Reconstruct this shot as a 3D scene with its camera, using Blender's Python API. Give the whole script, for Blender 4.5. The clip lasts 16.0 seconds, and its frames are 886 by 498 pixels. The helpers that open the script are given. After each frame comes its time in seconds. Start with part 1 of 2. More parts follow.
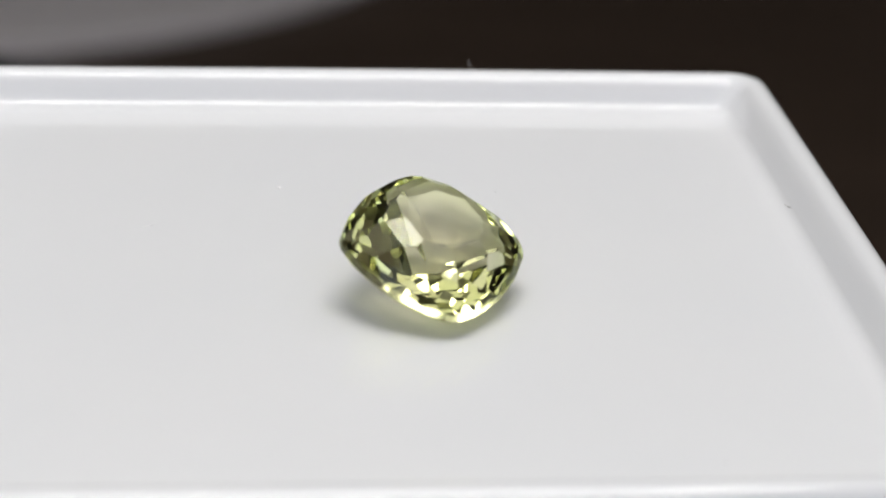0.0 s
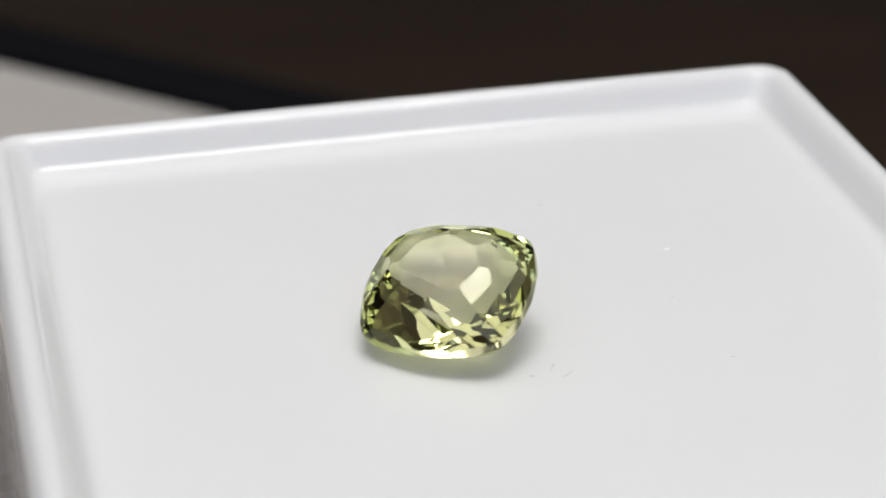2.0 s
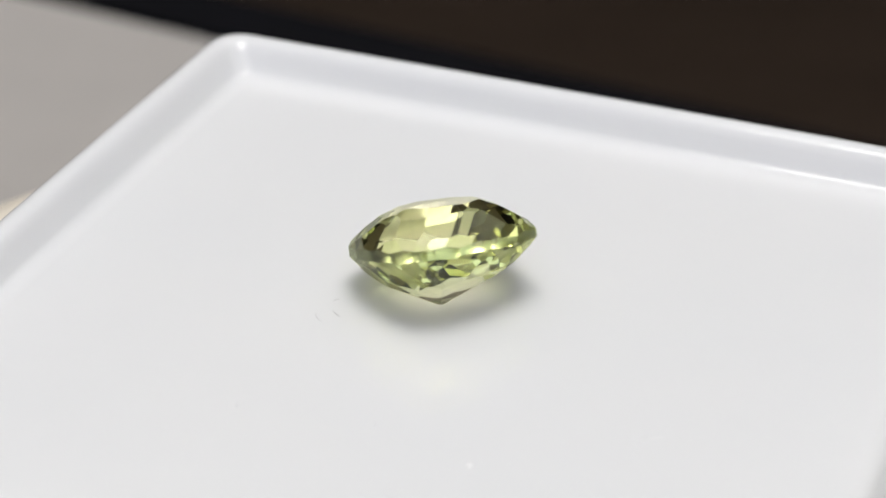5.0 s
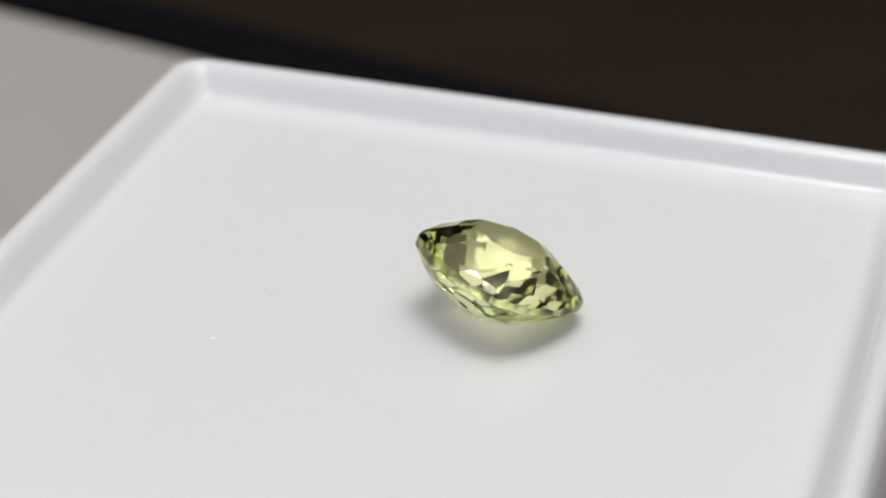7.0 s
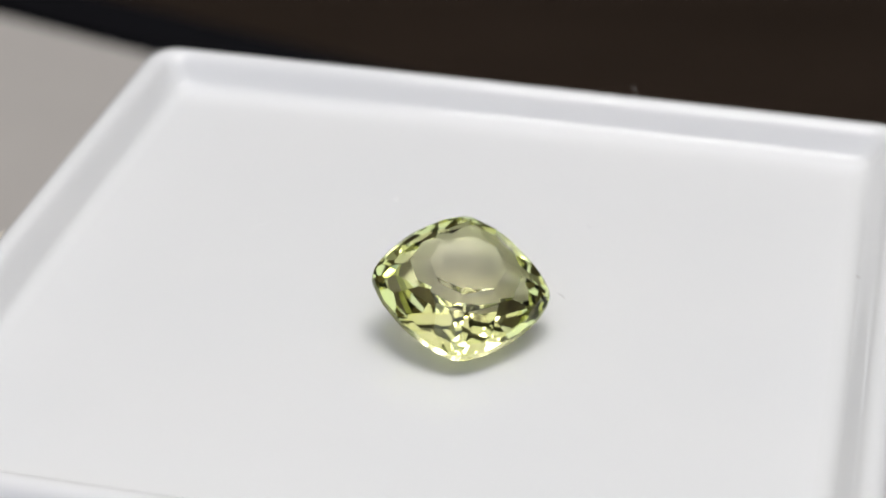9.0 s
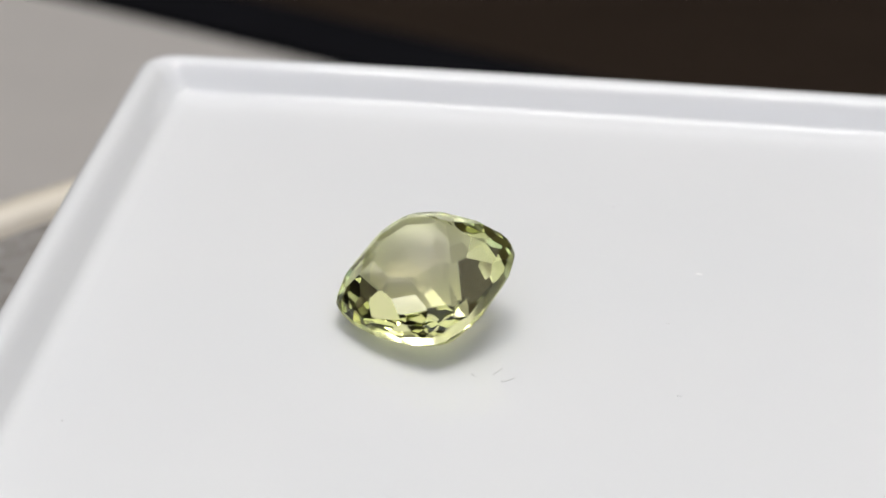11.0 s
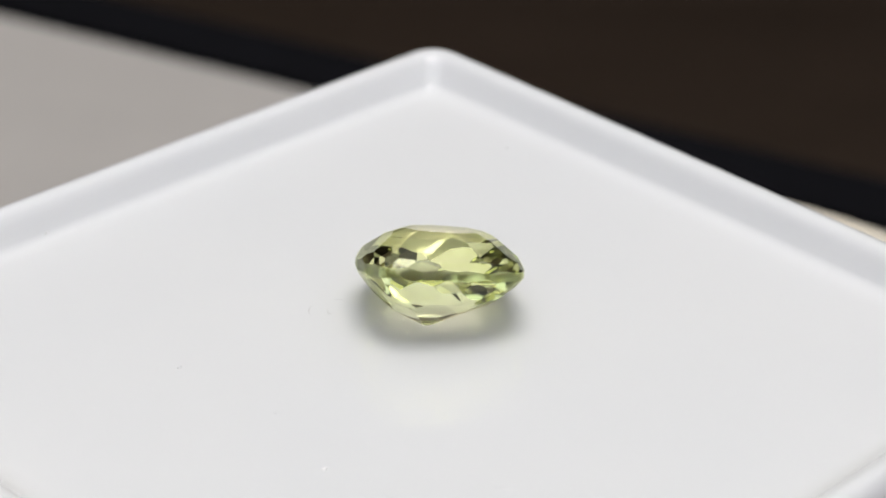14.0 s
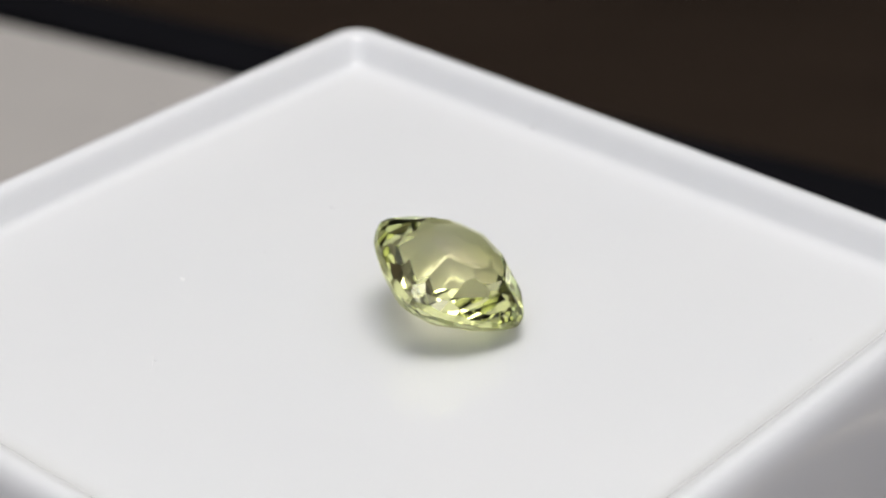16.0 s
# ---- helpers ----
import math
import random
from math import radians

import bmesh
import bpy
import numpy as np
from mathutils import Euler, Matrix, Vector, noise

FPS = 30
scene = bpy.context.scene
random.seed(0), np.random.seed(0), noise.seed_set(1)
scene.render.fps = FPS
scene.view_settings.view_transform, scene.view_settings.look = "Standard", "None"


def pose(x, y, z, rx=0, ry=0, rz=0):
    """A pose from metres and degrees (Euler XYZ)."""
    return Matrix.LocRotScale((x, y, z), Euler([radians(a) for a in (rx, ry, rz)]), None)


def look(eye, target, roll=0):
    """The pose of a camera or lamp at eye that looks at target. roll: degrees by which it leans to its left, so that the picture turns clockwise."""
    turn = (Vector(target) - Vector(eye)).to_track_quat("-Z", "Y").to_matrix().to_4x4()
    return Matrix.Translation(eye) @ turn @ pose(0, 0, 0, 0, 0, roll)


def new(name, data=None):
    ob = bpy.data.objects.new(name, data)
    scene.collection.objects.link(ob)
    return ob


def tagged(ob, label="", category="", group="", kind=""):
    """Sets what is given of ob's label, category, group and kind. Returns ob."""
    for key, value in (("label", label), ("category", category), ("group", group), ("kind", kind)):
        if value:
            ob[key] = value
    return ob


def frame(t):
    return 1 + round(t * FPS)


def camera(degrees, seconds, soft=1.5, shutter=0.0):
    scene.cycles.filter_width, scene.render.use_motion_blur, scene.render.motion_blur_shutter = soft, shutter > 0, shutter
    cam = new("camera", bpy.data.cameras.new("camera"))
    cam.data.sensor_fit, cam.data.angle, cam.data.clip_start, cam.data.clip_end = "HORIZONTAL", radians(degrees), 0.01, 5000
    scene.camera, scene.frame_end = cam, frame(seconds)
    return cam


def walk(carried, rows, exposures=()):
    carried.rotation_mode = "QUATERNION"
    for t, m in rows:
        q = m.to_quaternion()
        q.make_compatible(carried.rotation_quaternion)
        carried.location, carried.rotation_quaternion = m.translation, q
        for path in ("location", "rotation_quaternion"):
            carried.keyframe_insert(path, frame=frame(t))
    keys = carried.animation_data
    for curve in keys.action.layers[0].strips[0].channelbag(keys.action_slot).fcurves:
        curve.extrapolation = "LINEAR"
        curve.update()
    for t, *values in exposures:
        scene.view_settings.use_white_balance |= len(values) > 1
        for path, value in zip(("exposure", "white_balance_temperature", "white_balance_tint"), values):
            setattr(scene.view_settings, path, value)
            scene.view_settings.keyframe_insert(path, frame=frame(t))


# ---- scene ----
FOV = 22.31
cam = camera(FOV, 16.0, soft=1.6)
cam.data.dof.use_dof = True
cam.data.dof.focus_distance = 0.118
cam.data.dof.aperture_fstop = 46.0
PATH = [
    (0.0, look((0.00353, -0.10019, 0.04899), (0.00213, 0.00895, -0.00087), 2.99)),
    (0.5, look((0.00169, -0.10260, 0.05044), (0.00239, 0.00640, 0.00028), 2.59)),
    (1.0, look((0.00146, -0.10282, 0.05231), (0.00170, 0.00598, 0.00170), 1.82)),
    (1.5, look((0.00220, -0.10263, 0.05519), (0.00095, 0.00505, 0.00224), 0.69)),
    (2.0, look((0.00041, -0.10213, 0.05743), (0.00078, 0.00437, 0.00212), 0.35)),
    (2.5, look((-0.00044, -0.10202, 0.05968), (0.00023, 0.00397, 0.00341), 0.06)),
    (3.0, look((0.00044, -0.10225, 0.06055), (0.00011, 0.00312, 0.00313), -0.25)),
    (3.5, look((-0.00041, -0.10272, 0.06164), (-0.00071, 0.00194, 0.00279), -0.64)),
    (4.0, look((-0.00321, -0.10018, 0.06010), (-0.00117, 0.00369, 0.00003), 0.19)),
    (6.5, look((-0.00366, -0.10212, 0.06292), (-0.00276, 0.00206, 0.00338), 1.09)),
    (7.0, look((-0.00351, -0.10486, 0.06493), (-0.00320, -0.00053, 0.00565), 0.52)),
    (7.5, look((-0.00132, -0.10427, 0.06365), (-0.00179, 0.00051, 0.00515), 0.72)),
    (8.0, look((0.00065, -0.10409, 0.06348), (-0.00087, 0.00081, 0.00529), 0.69)),
    (8.5, look((0.00119, -0.10353, 0.06339), (0.00028, 0.00136, 0.00509), 1.30)),
    (9.0, look((0.00120, -0.10512, 0.06452), (0.00087, -0.00058, 0.00569), 1.17)),
    (11.5, look((0.00160, -0.10226, 0.06351), (0.00133, 0.00101, 0.00237), -0.08)),
    (12.0, look((0.00188, -0.10280, 0.06307), (0.00085, 0.00045, 0.00194), -0.01)),
    (12.5, look((0.00124, -0.10266, 0.06390), (0.00008, 0.00029, 0.00234), -0.56)),
    (13.0, look((0.00023, -0.10387, 0.06352), (-0.00099, 0.00000, 0.00343), -0.33)),
    (13.5, look((-0.00037, -0.10372, 0.06278), (-0.00166, 0.00076, 0.00377), -0.24)),
    (14.0, look((-0.00215, -0.10338, 0.06233), (-0.00153, 0.00128, 0.00368), 0.66)),
    (14.5, look((-0.00210, -0.10405, 0.06322), (-0.00130, 0.00069, 0.00467), 0.60)),
    (15.0, look((-0.00043, -0.10269, 0.06205), (-0.00048, 0.00231, 0.00395), 0.87)),
    (15.5, look((-0.00119, -0.10390, 0.06334), (-0.00038, 0.00105, 0.00515), 1.29)),
    (16.0, look((-0.00178, -0.10560, 0.06596), (0.00033, -0.00141, 0.00625), 0.44)),
]
# the exposure drifts a little as the tray turns
DRIFT = [(0.0, -0.06), (0.5, -0.04), (1.0, 0.1), (1.5, 0.05), (2.0, -0.02), (2.5, -0.02), (3.0, 0.0), (3.5, -0.06), (4.0, 0.02), (6.5, -0.05), (7.0, -0.11), (7.5, 0.0),
         (8.0, 0.03), (8.5, -0.03), (9.0, -0.03), (11.5, -0.04), (12.0, -0.07), (12.5, 0.03), (13.0, 0.0), (13.5, 0.02), (14.0, 0.0), (14.5, -0.08), (15.0, 0.0), (15.5, -0.03), (16.0, 0.0)]
walk(cam, PATH, DRIFT)

# turn of the platter, in degrees, time by time
TURN = [
    (0.0, 52.88),
    (0.5, 31.85),
    (1.0, 10.64),
    (1.5, -10.31),
    (2.0, -31.09),
    (2.5, -51.90),
    (3.0, -73.05),
    (3.5, -93.85),
    (4.0, -114.72),
    (6.5, -221.01),
    (6.6, -225.20),
    (7.0, -242.00),
    (7.5, -263.00),
    (8.0, -284.12),
    (8.5, -305.18),
    (9.0, -326.55),
    (11.5, -434.03),
    (12.0, -455.39),
    (12.5, -476.81),
    (12.9, -493.99),
    (13.0, -498.30),
    (13.5, -519.98),
    (14.0, -541.50),
    (14.5, -562.88),
    (15.0, -584.53),
    (15.5, -605.87),
    (16.0, -626.84),
]


def turn_at(t):
    for (t0, a0), (t1, a1) in zip(TURN, TURN[1:]):
        if t <= t1:
            return a0 + (a1 - a0) * (t - t0) / (t1 - t0)
    return TURN[-1][1]


# levels, in metres; the tray's inner floor lies at zero
TABLE_Z = -0.060
PLATTER_Z = -0.0145
FLOOR_Z = TABLE_Z - 0.72
CEILING_Z = FLOOR_Z + 2.5

# ---- world and light ----
world = bpy.data.worlds.new("world")
scene.world = world
world.use_nodes = True
sky = world.node_tree.nodes.new("ShaderNodeTexSky")
sky.sky_type, sky.sun_disc = "NISHITA", False
sky.sun_elevation, sky.sun_rotation = radians(40), radians(30)
world.node_tree.links.new(sky.outputs["Color"], world.node_tree.nodes["Background"].inputs["Color"])
world.node_tree.nodes["Background"].inputs["Strength"].default_value = 0.1
# the ceiling panel, and an added bluish fill in an unseen south opening
LAMP_POS = (0.05, 0.35, CEILING_Z - 0.085)
PANEL = (3.1, 2.5)
STRIP = (0.70, 0.55, 0.06, -0.08, 1.28)
X0, X1, Y0, Y1 = -2.4, 2.2, -1.25, 4.2
FILL_OPENING = (-1.15, 1.15, 0.55, 1.6)  # along the south wall


def area_lamp(name, size, energy, color, m):
    data = bpy.data.lights.new(name, "AREA")
    data.shape, data.size, data.size_y = "RECTANGLE", size[0], size[1]
    data.energy, data.color = energy, color
    ob = new(name, data)
    ob.matrix_world = m
    return ob


area_lamp("panel_lamp", (PANEL[0] - 0.06, PANEL[1] - 0.06), 19, (0.97, 0.962, 0.965), pose(*LAMP_POS))
area_lamp("lamp_tube", (STRIP[0] - 0.04, STRIP[1] - 0.04), 10.6, (1.0, 0.975, 0.92), pose(STRIP[2], STRIP[3], STRIP[4] - 0.005))
# added fill from behind the camera, tints the tray's walls lavender
area_lamp("rim_fill_light", (2.15, 0.92), 6.8, (0.77, 0.79, 1.0), look((0.0, Y0 - 0.03, 1.075), (0.0, 0.0, 1.075)))


# ---- materials ----
class Mat:
    """A node material with short ways to add nodes."""

    def __init__(self, name, rough=0.5, metal=0.0):
        self.m = bpy.data.materials.new(name)
        self.m.use_nodes = True
        self.t = self.m.node_tree
        self.b = self.t.nodes["Principled BSDF"]
        self.b.inputs["Roughness"].default_value = rough
        self.b.inputs["Metallic"].default_value = metal

    def node(self, kind, **values):
        n = self.t.nodes.new(kind)
        for k, v in values.items():
            n.inputs[k].default_value = v
        return n

    def link(self, a, b):
        self.t.links.new(a, b)

    def coords(self, scale=(1, 1, 1)):
        c = self.t.nodes.new("ShaderNodeTexCoord")
        m = self.t.nodes.new("ShaderNodeMapping")
        m.inputs["Scale"].default_value = scale
        self.link(c.outputs["Object"], m.inputs["Vector"])
        return m.outputs["Vector"]

    def noise(self, vec, scale, detail=4, rough=0.55):
        n = self.node("ShaderNodeTexNoise", Scale=scale, Detail=detail, Roughness=rough)
        self.link(vec, n.inputs["Vector"])
        return n.outputs["Fac"]

    def ramp(self, fac, stops):
        r = self.t.nodes.new("ShaderNodeValToRGB")
        e = r.color_ramp.elements
        while len(e) < len(stops):
            e.new(0.5)
        for el, (p, c) in zip(e, stops):
            el.position, el.color = p, (*c, 1)
        self.link(fac, r.inputs["Fac"])
        return r.outputs["Color"]

    def mix(self, fac, a, b, kind="MIX"):
        n = self.t.nodes.new("ShaderNodeMix")
        n.data_type, n.blend_type = "RGBA", kind
        if isinstance(fac, float):
            n.inputs["Factor"].default_value = fac
        else:
            self.link(fac, n.inputs["Factor"])
        self.link(a, n.inputs[6])
        self.link(b, n.inputs[7])
        return n.outputs[2]

    def color(self, out):
        self.link(out, self.b.inputs["Base Color"])
        return self

    def roughness(self, fac, lo, hi):
        r = self.node("ShaderNodeMapRange", **{"To Min": lo, "To Max": hi})
        self.link(fac, r.inputs["Value"])
        self.link(r.outputs["Result"], self.b.inputs["Roughness"])
        return self

    def bump(self, fac, strength, distance):
        n = self.node("ShaderNodeBump", Strength=strength, Distance=distance)
        self.link(fac, n.inputs["Height"])
        self.link(n.outputs["Normal"], self.b.inputs["Normal"])
        return self


def make_plastic():
    m = Mat("white_glossy_plastic", 0.12)
    v = m.coords()
    m.color(m.ramp(m.noise(v, 60, 3), [(0.3, (0.765, 0.775, 0.785)), (0.7, (0.785, 0.79, 0.795))]))
    m.roughness(m.noise(v, 900, 3), 0.012, 0.03)
    m.bump(m.noise(v, 260, 2), 0.02, 0.0004)
    m.b.inputs["IOR"].default_value = 1.5
    return m.m


def make_gem(name, rough):
    m = bpy.data.materials.new(name)
    m.use_nodes = True
    t = m.node_tree
    t.nodes.remove(t.nodes["Principled BSDF"])
    c = t.nodes.new("ShaderNodeTexCoord")
    # paler, pinkish heart and greener outer zone
    flat = t.nodes.new("ShaderNodeVectorMath")
    flat.operation = "MULTIPLY"
    flat.inputs[1].default_value = (1, 1, 0)
    size = t.nodes.new("ShaderNodeVectorMath")
    size.operation = "LENGTH"
    zone = t.nodes.new("ShaderNodeMapRange")
    zone.inputs["From Min"].default_value, zone.inputs["From Max"].default_value = 0.0017, 0.0036
    r = t.nodes.new("ShaderNodeValToRGB")
    r.color_ramp.elements[0].color = (0.990, 0.966, 0.858, 1)
    r.color_ramp.elements[1].color = (0.950, 0.973, 0.738, 1)
    t.links.new(c.outputs["Object"], flat.inputs[0])
    t.links.new(flat.outputs["Vector"], size.inputs[0])
    t.links.new(size.outputs["Value"], zone.inputs["Value"])
    t.links.new(zone.outputs["Result"], r.inputs["Fac"])
    g = t.nodes.new("ShaderNodeBsdfGlass")
    g.inputs["Roughness"].default_value = rough
    g.inputs["IOR"].default_value = 1.67
    t.links.new(r.outputs["Color"], g.inputs["Color"])
    t.links.new(g.outputs["BSDF"], t.nodes["Material Output"].inputs["Surface"])
    return m


def make_simple(name, dark, light, rough, scale, bump=0.1, depth=0.0003, metal=0.0, stretch=(1, 1, 1)):
    m = Mat(name, rough, metal)
    v = m.coords(stretch)
    big, fine = m.noise(v, scale, 3), m.noise(v, scale * 9, 5)
    m.color(m.mix(0.4, m.ramp(big, [(0.3, dark), (0.7, light)]), m.ramp(fine, [(0.3, dark), (0.7, light)])))
    m.roughness(fine, max(rough - 0.08, 0.02), rough + 0.08)
    m.bump(fine, bump, depth)
    return m.m


PLASTIC = make_plastic()
CRYSTAL = make_gem("yellow_green_crystal", 0.0)
FROSTED = make_gem("frosted_girdle", 0.22)
PLATTER = make_simple("taupe_grey_plastic", (0.25, 0.235, 0.22), (0.29, 0.275, 0.26), 0.28, 40)
IVORY = make_simple("ivory_plastic", (0.70, 0.64, 0.53), (0.76, 0.70, 0.60), 0.35, 60)
HOUSING = make_simple("white_housing_plastic", (0.55, 0.53, 0.5), (0.6, 0.58, 0.55), 0.4, 50)
LAMINATE = make_simple("grey_laminate", (0.40, 0.378, 0.357), (0.45, 0.426, 0.40), 0.5, 14, 0.08)
BLACK = make_simple("black_edging", (0.003, 0.003, 0.004), (0.006, 0.006, 0.008), 0.9, 30)
BLACK.node_tree.nodes["Principled BSDF"].inputs["Specular IOR Level"].default_value = 0.06
WOOD = make_simple("dark_brown_wood", (0.046, 0.031, 0.021), (0.085, 0.058, 0.041), 0.5, 3, 0.2, 0.001, 0, (1, 8, 1))
WALL = make_simple("beige_brown_wall_paint", (0.25, 0.205, 0.17), (0.30, 0.25, 0.21), 0.8, 2)
CEIL = make_simple("white_ceiling_paint", (0.72, 0.71, 0.69), (0.78, 0.77, 0.75), 0.9, 3)
RUG = make_simple("pale_grey_wool", (0.74, 0.71, 0.71), (0.84, 0.81, 0.81), 0.95, 20, 0.6, 0.004)
# white of the lint thread, and of the glint painted on one blister
LINT_GLINT = make_simple("white_lint_and_glint", (0.92, 0.92, 0.92), (0.96, 0.96, 0.96), 0.25, 300, 0.0)
FIBRE = make_simple("grey_fibre", (0.42, 0.41, 0.40), (0.6, 0.59, 0.57), 0.6, 300, 0.0)
FLAW = make_simple("pale_needle", (0.42, 0.42, 0.32), (0.6, 0.6, 0.45), 0.4, 300)
STEEL = make_simple("white_lacquered_metal", (0.7, 0.7, 0.7), (0.76, 0.76, 0.76), 0.4, 20)


# ---- mesh helpers ----
def mesh_of(name, bm, material, smooth=False):
    bmesh.ops.recalc_face_normals(bm, faces=bm.faces[:])
    me = bpy.data.meshes.new(name)
    bm.to_mesh(me)
    bm.free()
    me.materials.append(material)
    for p in me.polygons:
        p.use_smooth = smooth
    return me


def part(name, bm, material, parent=None, label="", smooth=False):
    ob = new(name, mesh_of(name, bm, material, smooth))
    if parent is not None:
        ob.parent = parent
    return tagged(ob, label)


def square_ring(half, radius, z, n=10, bow=0.0):
    """Points of a square with round corners; bow: how far the sides swell."""
    pts = []
    for k in range(4):
        a0 = math.pi / 2 * k
        cx = (half - radius) * (1 if k in (0, 3) else -1)
        cy = (half - radius) * (1 if k in (0, 1) else -1)
        for i in range(n + 1):
            a = a0 + math.pi / 2 * i / n
            pts.append((cx + radius * math.cos(a), cy + radius * math.sin(a), z))
        nx = (half - radius) * (1 if (k + 1) % 4 in (0, 3) else -1)
        ny = (half - radius) * (1 if (k + 1) % 4 in (0, 1) else -1)
        a = a0 + math.pi / 2
        p, q = (cx + radius * math.cos(a), cy + radius * math.sin(a)), (nx + radius * math.cos(a), ny + radius * math.sin(a))
        for i in range(1, 12):
            f = i / 12
            s = 4 * f * (1 - f) * bow
            pts.append((p[0] + (q[0] - p[0]) * f + math.cos(a) * s, p[1] + (q[1] - p[1]) * f + math.sin(a) * s, z))
    return pts


def circle_ring(r, z, n=128):
    return [(r * math.cos(2 * math.pi * i / n), r * math.sin(2 * math.pi * i / n), z) for i in range(n)]


def loft(rings, cap_start=True, cap_end=True, closed=False):
    bm = bmesh.new()
    rows = [[bm.verts.new(p) for p in r] for r in rings]
    pairs = list(zip(rows, rows[1:])) + ([(rows[-1], rows[0])] if closed else [])
    for a, b in pairs:
        for i in range(len(a)):
            j = (i + 1) % len(a)
            bm.faces.new((a[i], a[j], b[j], b[i]))
    if not closed and cap_start:
        bm.faces.new(rows[0])
    if not closed and cap_end:
        bm.faces.new(rows[-1])
    return bm


def box(x0, x1, y0, y1, z0, z1, bevel=0.0):
    bm = bmesh.new()
    bmesh.ops.create_cube(bm, size=1)
    for v in bm.verts:
        v.co = ((x0 + x1) / 2 + v.co.x * (x1 - x0), (y0 + y1) / 2 + v.co.y * (y1 - y0), (z0 + z1) / 2 + v.co.z * (z1 - z0))
    if bevel:
        bmesh.ops.bevel(bm, geom=bm.edges[:], offset=bevel, segments=2, affect="EDGES")
    return bm


def prism(points, z0, z1, bevel=0.0):
    bm = bmesh.new()
    lo = [bm.verts.new((x, y, z0)) for x, y in points]
    hi = [bm.verts.new((x, y, z1)) for x, y in points]
    bm.faces.new(lo[::-1])
    bm.faces.new(hi)
    for i in range(len(points)):
        j = (i + 1) % len(points)
        bm.faces.new((lo[i], lo[j], hi[j], hi[i]))
    if bevel:
        bmesh.ops.bevel(bm, geom=bm.edges[:], offset=bevel, segments=2, affect="EDGES")
    return bm


def tube(path, radius, sides=5):
    """A thin thread along points, tapered at both ends."""
    bm = bmesh.new()
    rows = []
    for i, p in enumerate(path):
        p = Vector(p)
        d = (Vector(path[min(i + 1, len(path) - 1)]) - Vector(path[max(i - 1, 0)])).normalized()
        u = d.orthogonal().normalized()
        w = d.cross(u)
        r = radius * (0.35 if i in (0, len(path) - 1) else 1)
        rows.append([bm.verts.new(p + (u * math.cos(a) + w * math.sin(a)) * r) for a in [2 * math.pi * k / sides for k in range(sides)]])
    for a, b in zip(rows, rows[1:]):
        for i in range(sides):
            j = (i + 1) % sides
            bm.faces.new((a[i], a[j], b[j], b[i]))
    bm.faces.new(rows[0])
    bm.faces.new(rows[-1])
    return bm


# ---- the room ----
def build_room():
    t = 0.1
    floor = part("floor", box(X0 - t, X1 + t, Y0 - t, Y1 + t, FLOOR_Z - t, FLOOR_Z), WOOD)
    tagged(floor, "dark brown wooden floor, matt and worn", "floor", kind="structure")
    ceiling = part("ceiling", box(X0 - t, X1 + t, Y0 - t, Y1 + t, CEILING_Z, CEILING_Z + t), CEIL)
    tagged(ceiling, "plain white painted ceiling", "ceiling", kind="structure")
    for name, b in (("wall_east", (X1, X1 + t, Y0, Y1)), ("wall_west", (X0 - t, X0, Y0, Y1)), ("wall_north", (X0 - t, X1 + t, Y1, Y1 + t))):
        w = part(name, box(*b, FLOOR_Z, CEILING_Z), WALL)
        tagged(w, "plain beige-brown painted room wall", "wall", kind="structure")
    wx0, wx1, wz0, wz1 = FILL_OPENING
    south = new("wall_south")
    tagged(south, "plain beige-brown painted room wall with an added opening for the fill light", "wall", kind="structure")
    for b in ((X0 - t, wx0, FLOOR_Z, CEILING_Z), (wx1, X1 + t, FLOOR_Z, CEILING_Z), (wx0, wx1, FLOOR_Z, wz0), (wx0, wx1, wz1, CEILING_Z)):
        part("wall_panel", box(b[0], b[1], Y0 - t, Y0, b[2], b[3]), WALL, south)
    # unseen window, made up to hold the fill light
    window = new("fill_window_1")
    tagged(window, "white framed two-pane window, unseen, added for the bluish fill light", "window", kind="structure")
    f = 0.05
    mid = (wx0 + wx1) / 2
    for b in ((wx0, wx0 + f, wz0, wz1), (wx1 - f, wx1, wz0, wz1), (wx0 + f, wx1 - f, wz0, wz0 + f), (wx0 + f, wx1 - f, wz1 - f, wz1), (mid - 0.02, mid + 0.02, wz0 + f, wz1 - f)):
        part("fill_window_frame", box(b[0], b[1], Y0 - 0.09, Y0 - 0.04, b[2], b[3], 0.004), STEEL, window)


def build_ceiling_light():
    light = new("ceiling_light")
    light.location = (LAMP_POS[0], LAMP_POS[1], CEILING_Z)
    tagged(light, "large white luminous ceiling panel, switched on", "ceiling light")
    part("frame", loft([square_ring(0.5, 0.02, 0), square_ring(0.5, 0.02, -0.06), square_ring(0.48, 0.02, -0.06), square_ring(0.48, 0.02, -0.002)], closed=True), STEEL, light)
    part("diffuser", box(-0.478, 0.478, -0.478, 0.478, -0.05, -0.04), CEIL, light)
    for o in light.children:
        o.scale = (PANEL[0], PANEL[1], 1)


def build_pendant():
    w, d, x, y, z = STRIP
    lamp = new("pendant_light")
    lamp.location = (x, y, z)
    tagged(lamp, "white rectangular pendant light hung from the ceiling, switched on", "pendant light")
    part("housing", box(-w / 2, w / 2, -d / 2, d / 2, 0.0, 0.05, 0.006), STEEL, lamp)
    for sx in (-1, 1):
        part("cable", loft([circle_ring(0.002, 0.05, 10), circle_ring(0.002, CEILING_Z - z - 0.06, 10)]), STEEL, lamp).location = (sx * w * 0.4, 0, 0)


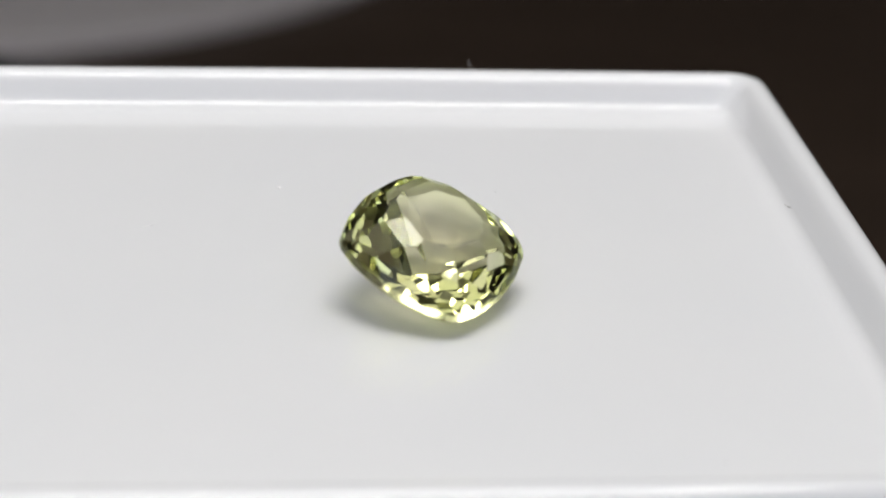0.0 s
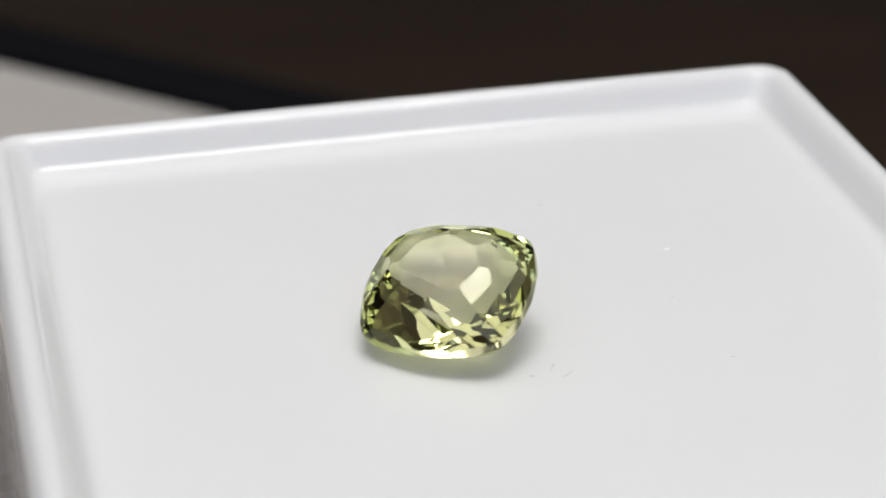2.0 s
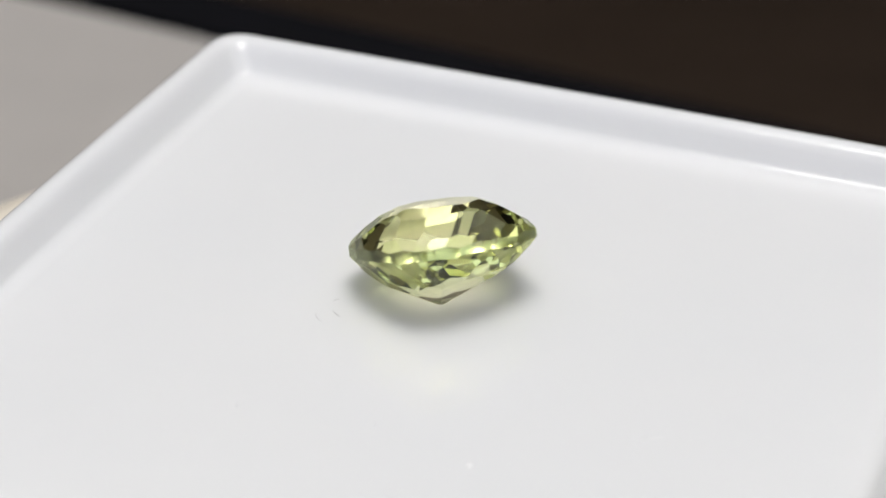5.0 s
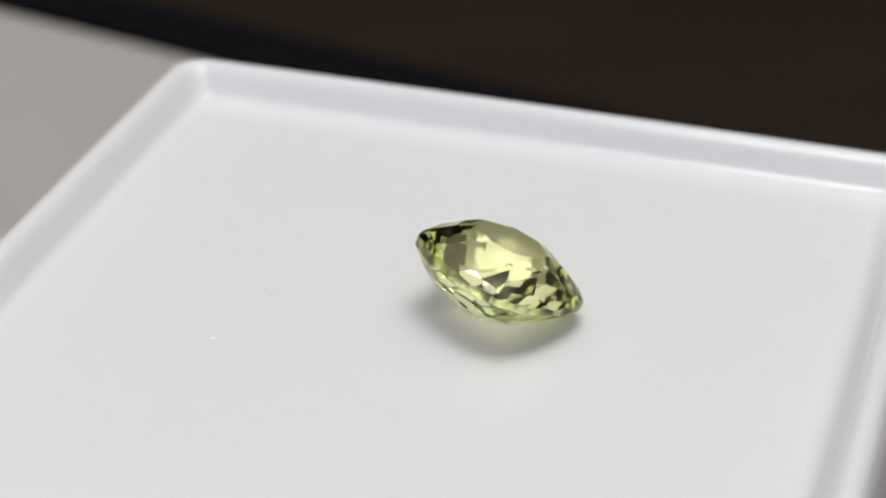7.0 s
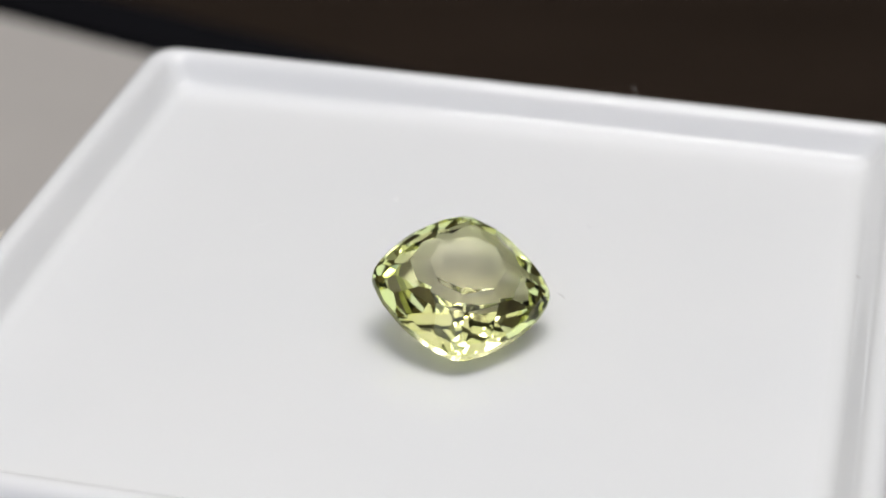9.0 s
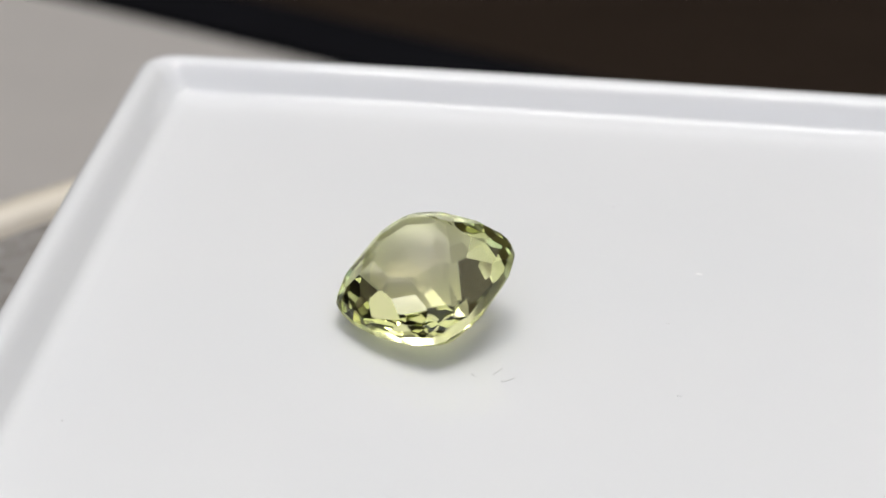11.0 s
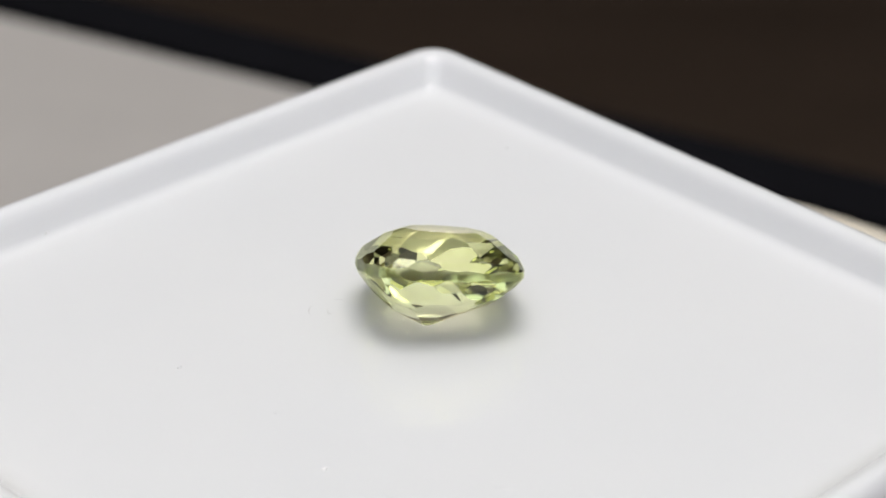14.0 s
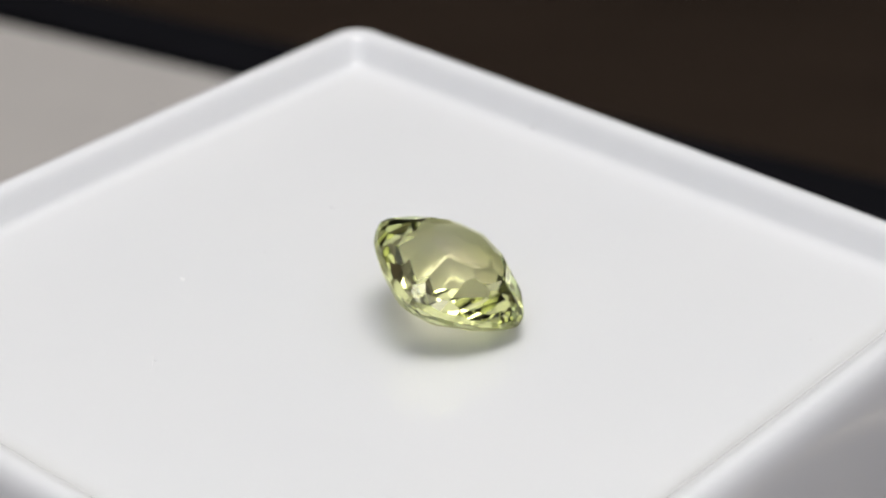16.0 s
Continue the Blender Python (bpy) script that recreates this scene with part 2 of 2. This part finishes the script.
# the table's far edge runs aslant
EDGE_A, EDGE_B = 0.1475, -0.5398


def build_table():
    table = new("table")
    table.location = (0, 0, TABLE_Z)
    tagged(table, "grey laminate table with a black edge strip", "table")
    d = Vector((1, EDGE_B)).normalized()
    n = Vector((-d.y, d.x))
    a = Vector((0, EDGE_A))
    corner = lambda u, v: tuple(a + d * u + n * v)
    part("tabletop", prism([corner(-0.75, 0), corner(-0.75, -0.62), corner(0.62, -0.62), corner(0.62, 0)], -0.026, 0, 0.0015), LAMINATE, table)
    part("edge_strip", prism([corner(-0.75, 0.014), corner(-0.75, 0.0002), corner(0.62, 0.0002), corner(0.62, 0.014)], -0.030, -0.0006, 0.0015), BLACK, table, "black rubber edge strip")
    for u in (-0.70, 0.57):
        for v in (-0.57, -0.05):
            c = corner(u, v)
            bm = box(c[0] - 0.02, c[0] + 0.02, c[1] - 0.02, c[1] + 0.02, FLOOR_Z - TABLE_Z, -0.026, 0.003)
            part("leg", bm, BLACK, table)


def build_rug():
    r = 0.75
    rug = part("rug", loft([circle_ring(r, 0.0), circle_ring(r, 0.012), circle_ring(r - 0.01, 0.018)]), RUG)
    rug.location = (-0.77, 2.83, FLOOR_Z)
    tagged(rug, "pale grey round wool rug on the wooden floor", "rug")


TRAY_C = (0.00291, 0.00300)


# ---- the turntable ----
def build_turntable():
    tt = new("turntable")
    tt.location = (0, 0, TABLE_Z)
    tagged(tt, "small round display turntable with an ivory rim", "turntable")
    h = PLATTER_Z - TABLE_Z
    part("base", loft([circle_ring(0.041, 0.0), circle_ring(0.042, 0.002), circle_ring(0.040, h - 0.010), circle_ring(0.037, h - 0.007)]), HOUSING, tt, "off-white plastic motor housing", True)
    platter = part("platter", loft([circle_ring(0.0434, -0.005), circle_ring(0.0434, -0.0006), circle_ring(0.0431, 0.0)]), PLATTER, tt, "taupe grey glossy platter")
    platter.location = (0, 0, h)
    prof = [(0.0427, -0.0055), (0.0458, -0.0055), (0.0462, -0.004), (0.0461, -0.0002), (0.0456, 0.0007), (0.0440, 0.0010), (0.0429, 0.0005), (0.0427, -0.001)]
    part("rim", loft([circle_ring(r + 0.0009, z) for r, z in prof], closed=True), IVORY, platter, "ivory plastic rim", True)
    return tt, platter


# ---- the tray ----
def build_tray():
    mm = 0.001
    prof = [(25.4, 2.4, -14.4), (25.9, 2.8, -14.35), (26.1, 3.0, -14.0), (26.12, 3.0, -12.0), (26.08, 3.0, -9.0), (26.02, 3.0, -6.0), (25.94, 2.95, -3.0), (25.85, 2.95, -1.3), (25.76, 2.95, -0.1),
            (25.68, 2.95, 0.55), (25.52, 2.9, 1.1), (25.28, 2.75, 1.49), (24.97, 2.5, 1.74), (24.58, 2.25, 1.84), (24.22, 2.05, 1.78), (23.9, 1.85, 1.56),
            (23.6, 1.6, 1.20), (23.28, 1.5, 0.78), (22.98, 1.4, 0.40), (22.85, 1.3, 0.27), (22.65, 1.2, 0.15), (22.4, 1.05, 0.06), (22.1, 0.85, 0.015), (21.8, 0.7, 0.0)]
    rings = [square_ring(h * mm, r * 0.72 * mm, z * mm, 10, 0.0001) for h, r, z in prof]
    tray = part("tray", loft(rings), PLASTIC, smooth=True)
    # the flat floor keeps a flat shade
    for p in tray.data.polygons:
        if len(p.vertices) > 8:
            p.use_smooth = False
    tagged(tray, "glossy white square plastic tray with a low rounded rim", "tray")
    # small grey block set low on one outer wall
    part("outer_wall_mark", box(-0.02640, -0.02600, -0.0101, -0.0062, -0.0135, -0.0077, 0.00018), PLATTER, tray, "small grey block on the outer wall")
    # small blisters of the moulding; the first is whitened, its glint put into colour
    for x, y, r, h in ((6.86, 14.17, 0.19, 0.03), (15.0, 5.3, 0.16, 0.03), (9.6, 9.4, 0.12, 0.025), (-1.7, 15.4, 0.14, 0.03)):
        dome = part("blister", loft([circle_ring(r * mm * math.cos(a), h * mm * math.sin(a), 20) for a in (0, 0.4, 0.8, 1.15, 1.45)]), LINT_GLINT if x == 6.86 else PLASTIC, tray, "tiny glossy white blister", True)
        q = Matrix.Rotation(math.radians(-45), 2) @ Vector((x * mm - TRAY_C[0], y * mm - TRAY_C[1]))
        dome.location = (q.x, q.y, 0)
        dome.scale = (1.0, 0.6, 1.0)
    return tray


# ---- the gemstone ----
GEM_ROT = Matrix(((0.97358, -0.22404, -0.04404, 0), (0.18914, 0.89939, -0.39410, 0), (0.12791, 0.37536, 0.91801, 0), (0, 0, 0, 1)))
GEM_SCALE = (1.042, 0.990, 0.944, 1.094)  # across, along, crown, pavilion
CULET = Vector((0.5, 0.0, 0.0))  # the culet stands off the middle
GEM_XY = (0.00173, -0.00082)


def gem_planes():
    """Outward normals and distances, in millimetres, of the stone's facets."""
    half, corner_r, reach, side_r, swing = 4.24, 1.247, 2.52, 8.2, math.radians(21.25)

    def span(f):
        """Support of the cushion outline: four bowed sides and four tight corners."""
        f = abs((f + math.pi / 4) % (math.pi / 2) - math.pi / 4)
        if f <= swing:
            return side_r - (side_r - half) * math.cos(f)
        return reach * (math.cos(f) + math.sin(f)) + corner_r

    down = GEM_ROT.to_3x3().transposed() @ Vector((0, 0, -1))
    rest = math.atan2(down.y, down.x)
    slope = math.atan(math.tan(math.acos(-down.z)) / GEM_SCALE[3])
    planes = []

    cutter = random.Random(11)

    def tier(up, count, start, beta, s, z):
        for k in range(count):
            f = start + 2 * math.pi * k / count
            b = math.radians(beta + (cutter.uniform(-1.6, 1.6) if beta < 80 else 0))
            f += cutter.uniform(-0.035, 0.035)
            nrm = Vector((math.cos(f) * math.sin(b), math.sin(f) * math.sin(b), up * math.cos(b)))
            off = nrm.dot(CULET) * z / 2.84 if up < 0 else 0.0
            planes.append((nrm, math.sin(b) * span(f) * s + math.cos(b) * z + off))

    step = math.pi / 8
    tier(1, 32, step / 4, 90, 1.0, 0)
    # crown: girdle halves, mains, stars, table
    tier(1, 16, step / 2, 61, 1.0, 0.26)
    tier(1, 16, 0, 53, 0.975, 0.46)
    tier(1, 8, 0, 43, 0.86, 0.98)
    tier(1, 8, step, 36, 0.77, 1.27)
    tier(1, 8, step, 24, 0.65, 1.70)
    planes.append((Vector((0, 0, 1)), 2.16))
    # pavilion: girdle halves, rows of mains, facets round the culet
    tier(-1, 24, step / 3, 60, 1.0, 0.20)
    tier(-1, 16, 0, 51, 0.97, 0.36)
    tier(-1, 16, step / 2, 44, 0.89, 0.74)
    tier(-1, 16, step, 39, 0.77, 1.24)
    tier(-1, 16, rest + step / 2, 34, 0.63, 1.78)
    tier(-1, 8, rest + step, 29, 0.45, 2.28)
    nrm = Vector((math.cos(rest) * math.sin(slope), math.sin(rest) * math.sin(slope), -math.cos(slope)))
    planes.append((nrm, 2.84 * math.cos(slope) + nrm.dot(CULET)))
    tier(-1, 7, rest + math.pi / 4, math.degrees(slope) + 3.5, 0.06, 2.84)
    return planes


def build_gemstone():
    planes = gem_planes()
    dual = bmesh.new()
    verts = [dual.verts.new(n / d) for n, d in planes]
    bmesh.ops.convex_hull(dual, input=verts)
    bm = bmesh.new()
    for f in dual.faces:
        n = f.normal
        d = n.dot(f.verts[0].co)
        if abs(d) > 1e-9:
            bm.verts.new(n / d)
    dual.free()
    bmesh.ops.remove_doubles(bm, verts=bm.verts[:], dist=0.012)
    bmesh.ops.convex_hull(bm, input=bm.verts[:])
    loose = [v for v in bm.verts if not v.link_faces]
    bmesh.ops.delete(bm, geom=loose, context="VERTS")
    bmesh.ops.dissolve_limit(bm, angle_limit=math.radians(1.5), verts=bm.verts[:], edges=bm.edges[:])
    for v in bm.verts:
        v.co = (v.co.x * GEM_SCALE[0], v.co.y * GEM_SCALE[1], v.co.z * (GEM_SCALE[2] if v.co.z > 0 else GEM_SCALE[3]))
    low = min((GEM_ROT.to_3x3() @ v.co).z for v in bm.verts)
    bm.transform(Matrix.Diagonal((0.001, 0.001, 0.001, 1)))
    gem = part("gemstone", bm, CRYSTAL)
    gem.data.materials.append(FROSTED)
    for p in gem.data.polygons:
        if abs(p.normal.z) < 0.25:
            p.material_index = 1
    tagged(gem, "yellow-green cushion-cut faceted gemstone resting tilted on the tray", "gemstone")
    # a row of short healed cracks under the table
    rng = random.Random(4)
    for k in range(6):
        c = Vector((-1.1 + rng.uniform(-0.15, 0.15), 0.35 - 0.42 * k, 0.7 + rng.uniform(-0.1, 0.1))) * 0.001
        d = Vector((0.95, rng.uniform(0.1, 0.4), rng.uniform(-0.1, 0.1))).normalized() * rng.uniform(0.16, 0.32) * 0.001
        bend = Vector((0, 0.00005, 0.00003))
        part("inclusion", tube([c - d, c - d * 0.4 + bend, c + d * 0.4 + bend, c + d], 0.00002, 5), FLAW, gem, "fine pale crack inside the stone")
    return gem, -low * 0.001 + 0.00003


# ---- lint and dust on the tray ----
def build_lint():
    mm = 0.001
    made = []

    def thread(name, label, at, path, radius, mat, z=0.0):
        pts = [(x * mm, y * mm, radius * 1.2 + k) for x, y, k in [(p[0], p[1], p[2] * mm if len(p) > 2 else 0) for p in path]]
        bm = tube(pts, radius)
        if mat is LINT_GLINT:
            for v in bm.verts:  # pressed flat on the tray
                v.co.z *= 0.3
        ob = part(name, bm, mat, smooth=True)
        tagged(ob, label, "lint")
        made.append((ob, (at[0] * mm, at[1] * mm, z)))

    thread("fibre", "bent fine grey fibre lying on the tray", (7.75, -0.7), [(-0.28, 0.34, 0), (-0.04, 0.33, 0.02), (0, 0.05, 0.05), (0.03, -0.3, 0)], 0.000012, FIBRE)
    thread("fibre", "curled fine grey fibre lying on the tray", (8.7, -0.65), [(-0.02, 0.45, 0), (0.07, 0.2, 0.04), (0.05, -0.1, 0.06), (0.0, -0.32, 0.03), (-0.16, -0.46, 0)], 0.000012, FIBRE)
    thread("fibre", "short fine grey fibre lying on the tray", (7.2, -1.9), [(-0.2, 0.05, 0), (0, 0, 0.03), (0.22, 0.08, 0)], 0.000009, FIBRE)
    thread("lint_thread", "short white lint thread on the tray", (-1.9, 15.5), [(-0.75, 0.12, 0), (0, 0, 0.03), (0.75, 0.02, 0)], 0.000022, LINT_GLINT)
    thread("dust_speck", "tiny dark dust speck on the tray", (-1.9, -20.6), [(-0.05, 0, 0), (0, 0, 0.02), (0.05, 0, 0)], 0.00003, FIBRE)
    thread("dust_speck", "dark dust speck at the foot of the tray rim", (24.3, -8.0), [(-0.03, -0.3, 0.3), (0, 0, 0.3), (0.02, 0.25, 0.33)], 0.000035, FIBRE)
    thread("fibre", "fine fibre sticking up from the tray rim", (26.7, 16.6), [(0, -0.2, 0), (0.02, 0, 0.25), (0, 0.12, 0.5)], 0.00003, FIBRE, 0.0013)
    return made


build_room()
build_ceiling_light()
build_pendant()
build_table()
build_rug()
turntable, platter = build_turntable()
tray = build_tray()
gem, gem_z = build_gemstone()
lint = build_lint()


def motions():
    times = [i * 0.25 for i in range(65)]

    def spun(t):
        return pose(0, 0, 0, 0, 0, turn_at(t))

    walk(platter, [(t, pose(0, 0, PLATTER_Z - TABLE_Z, 0, 0, turn_at(t))) for t in times])
    walk(tray, [(t, spun(t) @ pose(TRAY_C[0], TRAY_C[1], 0, 0, 0, 45)) for t in times])
    rest = Matrix.Translation((GEM_XY[0], GEM_XY[1], gem_z)) @ GEM_ROT
    walk(gem, [(t, spun(t) @ rest) for t in times])
    for ob, at in lint:
        walk(ob, [(t, spun(t) @ pose(*at)) for t in times])


motions()
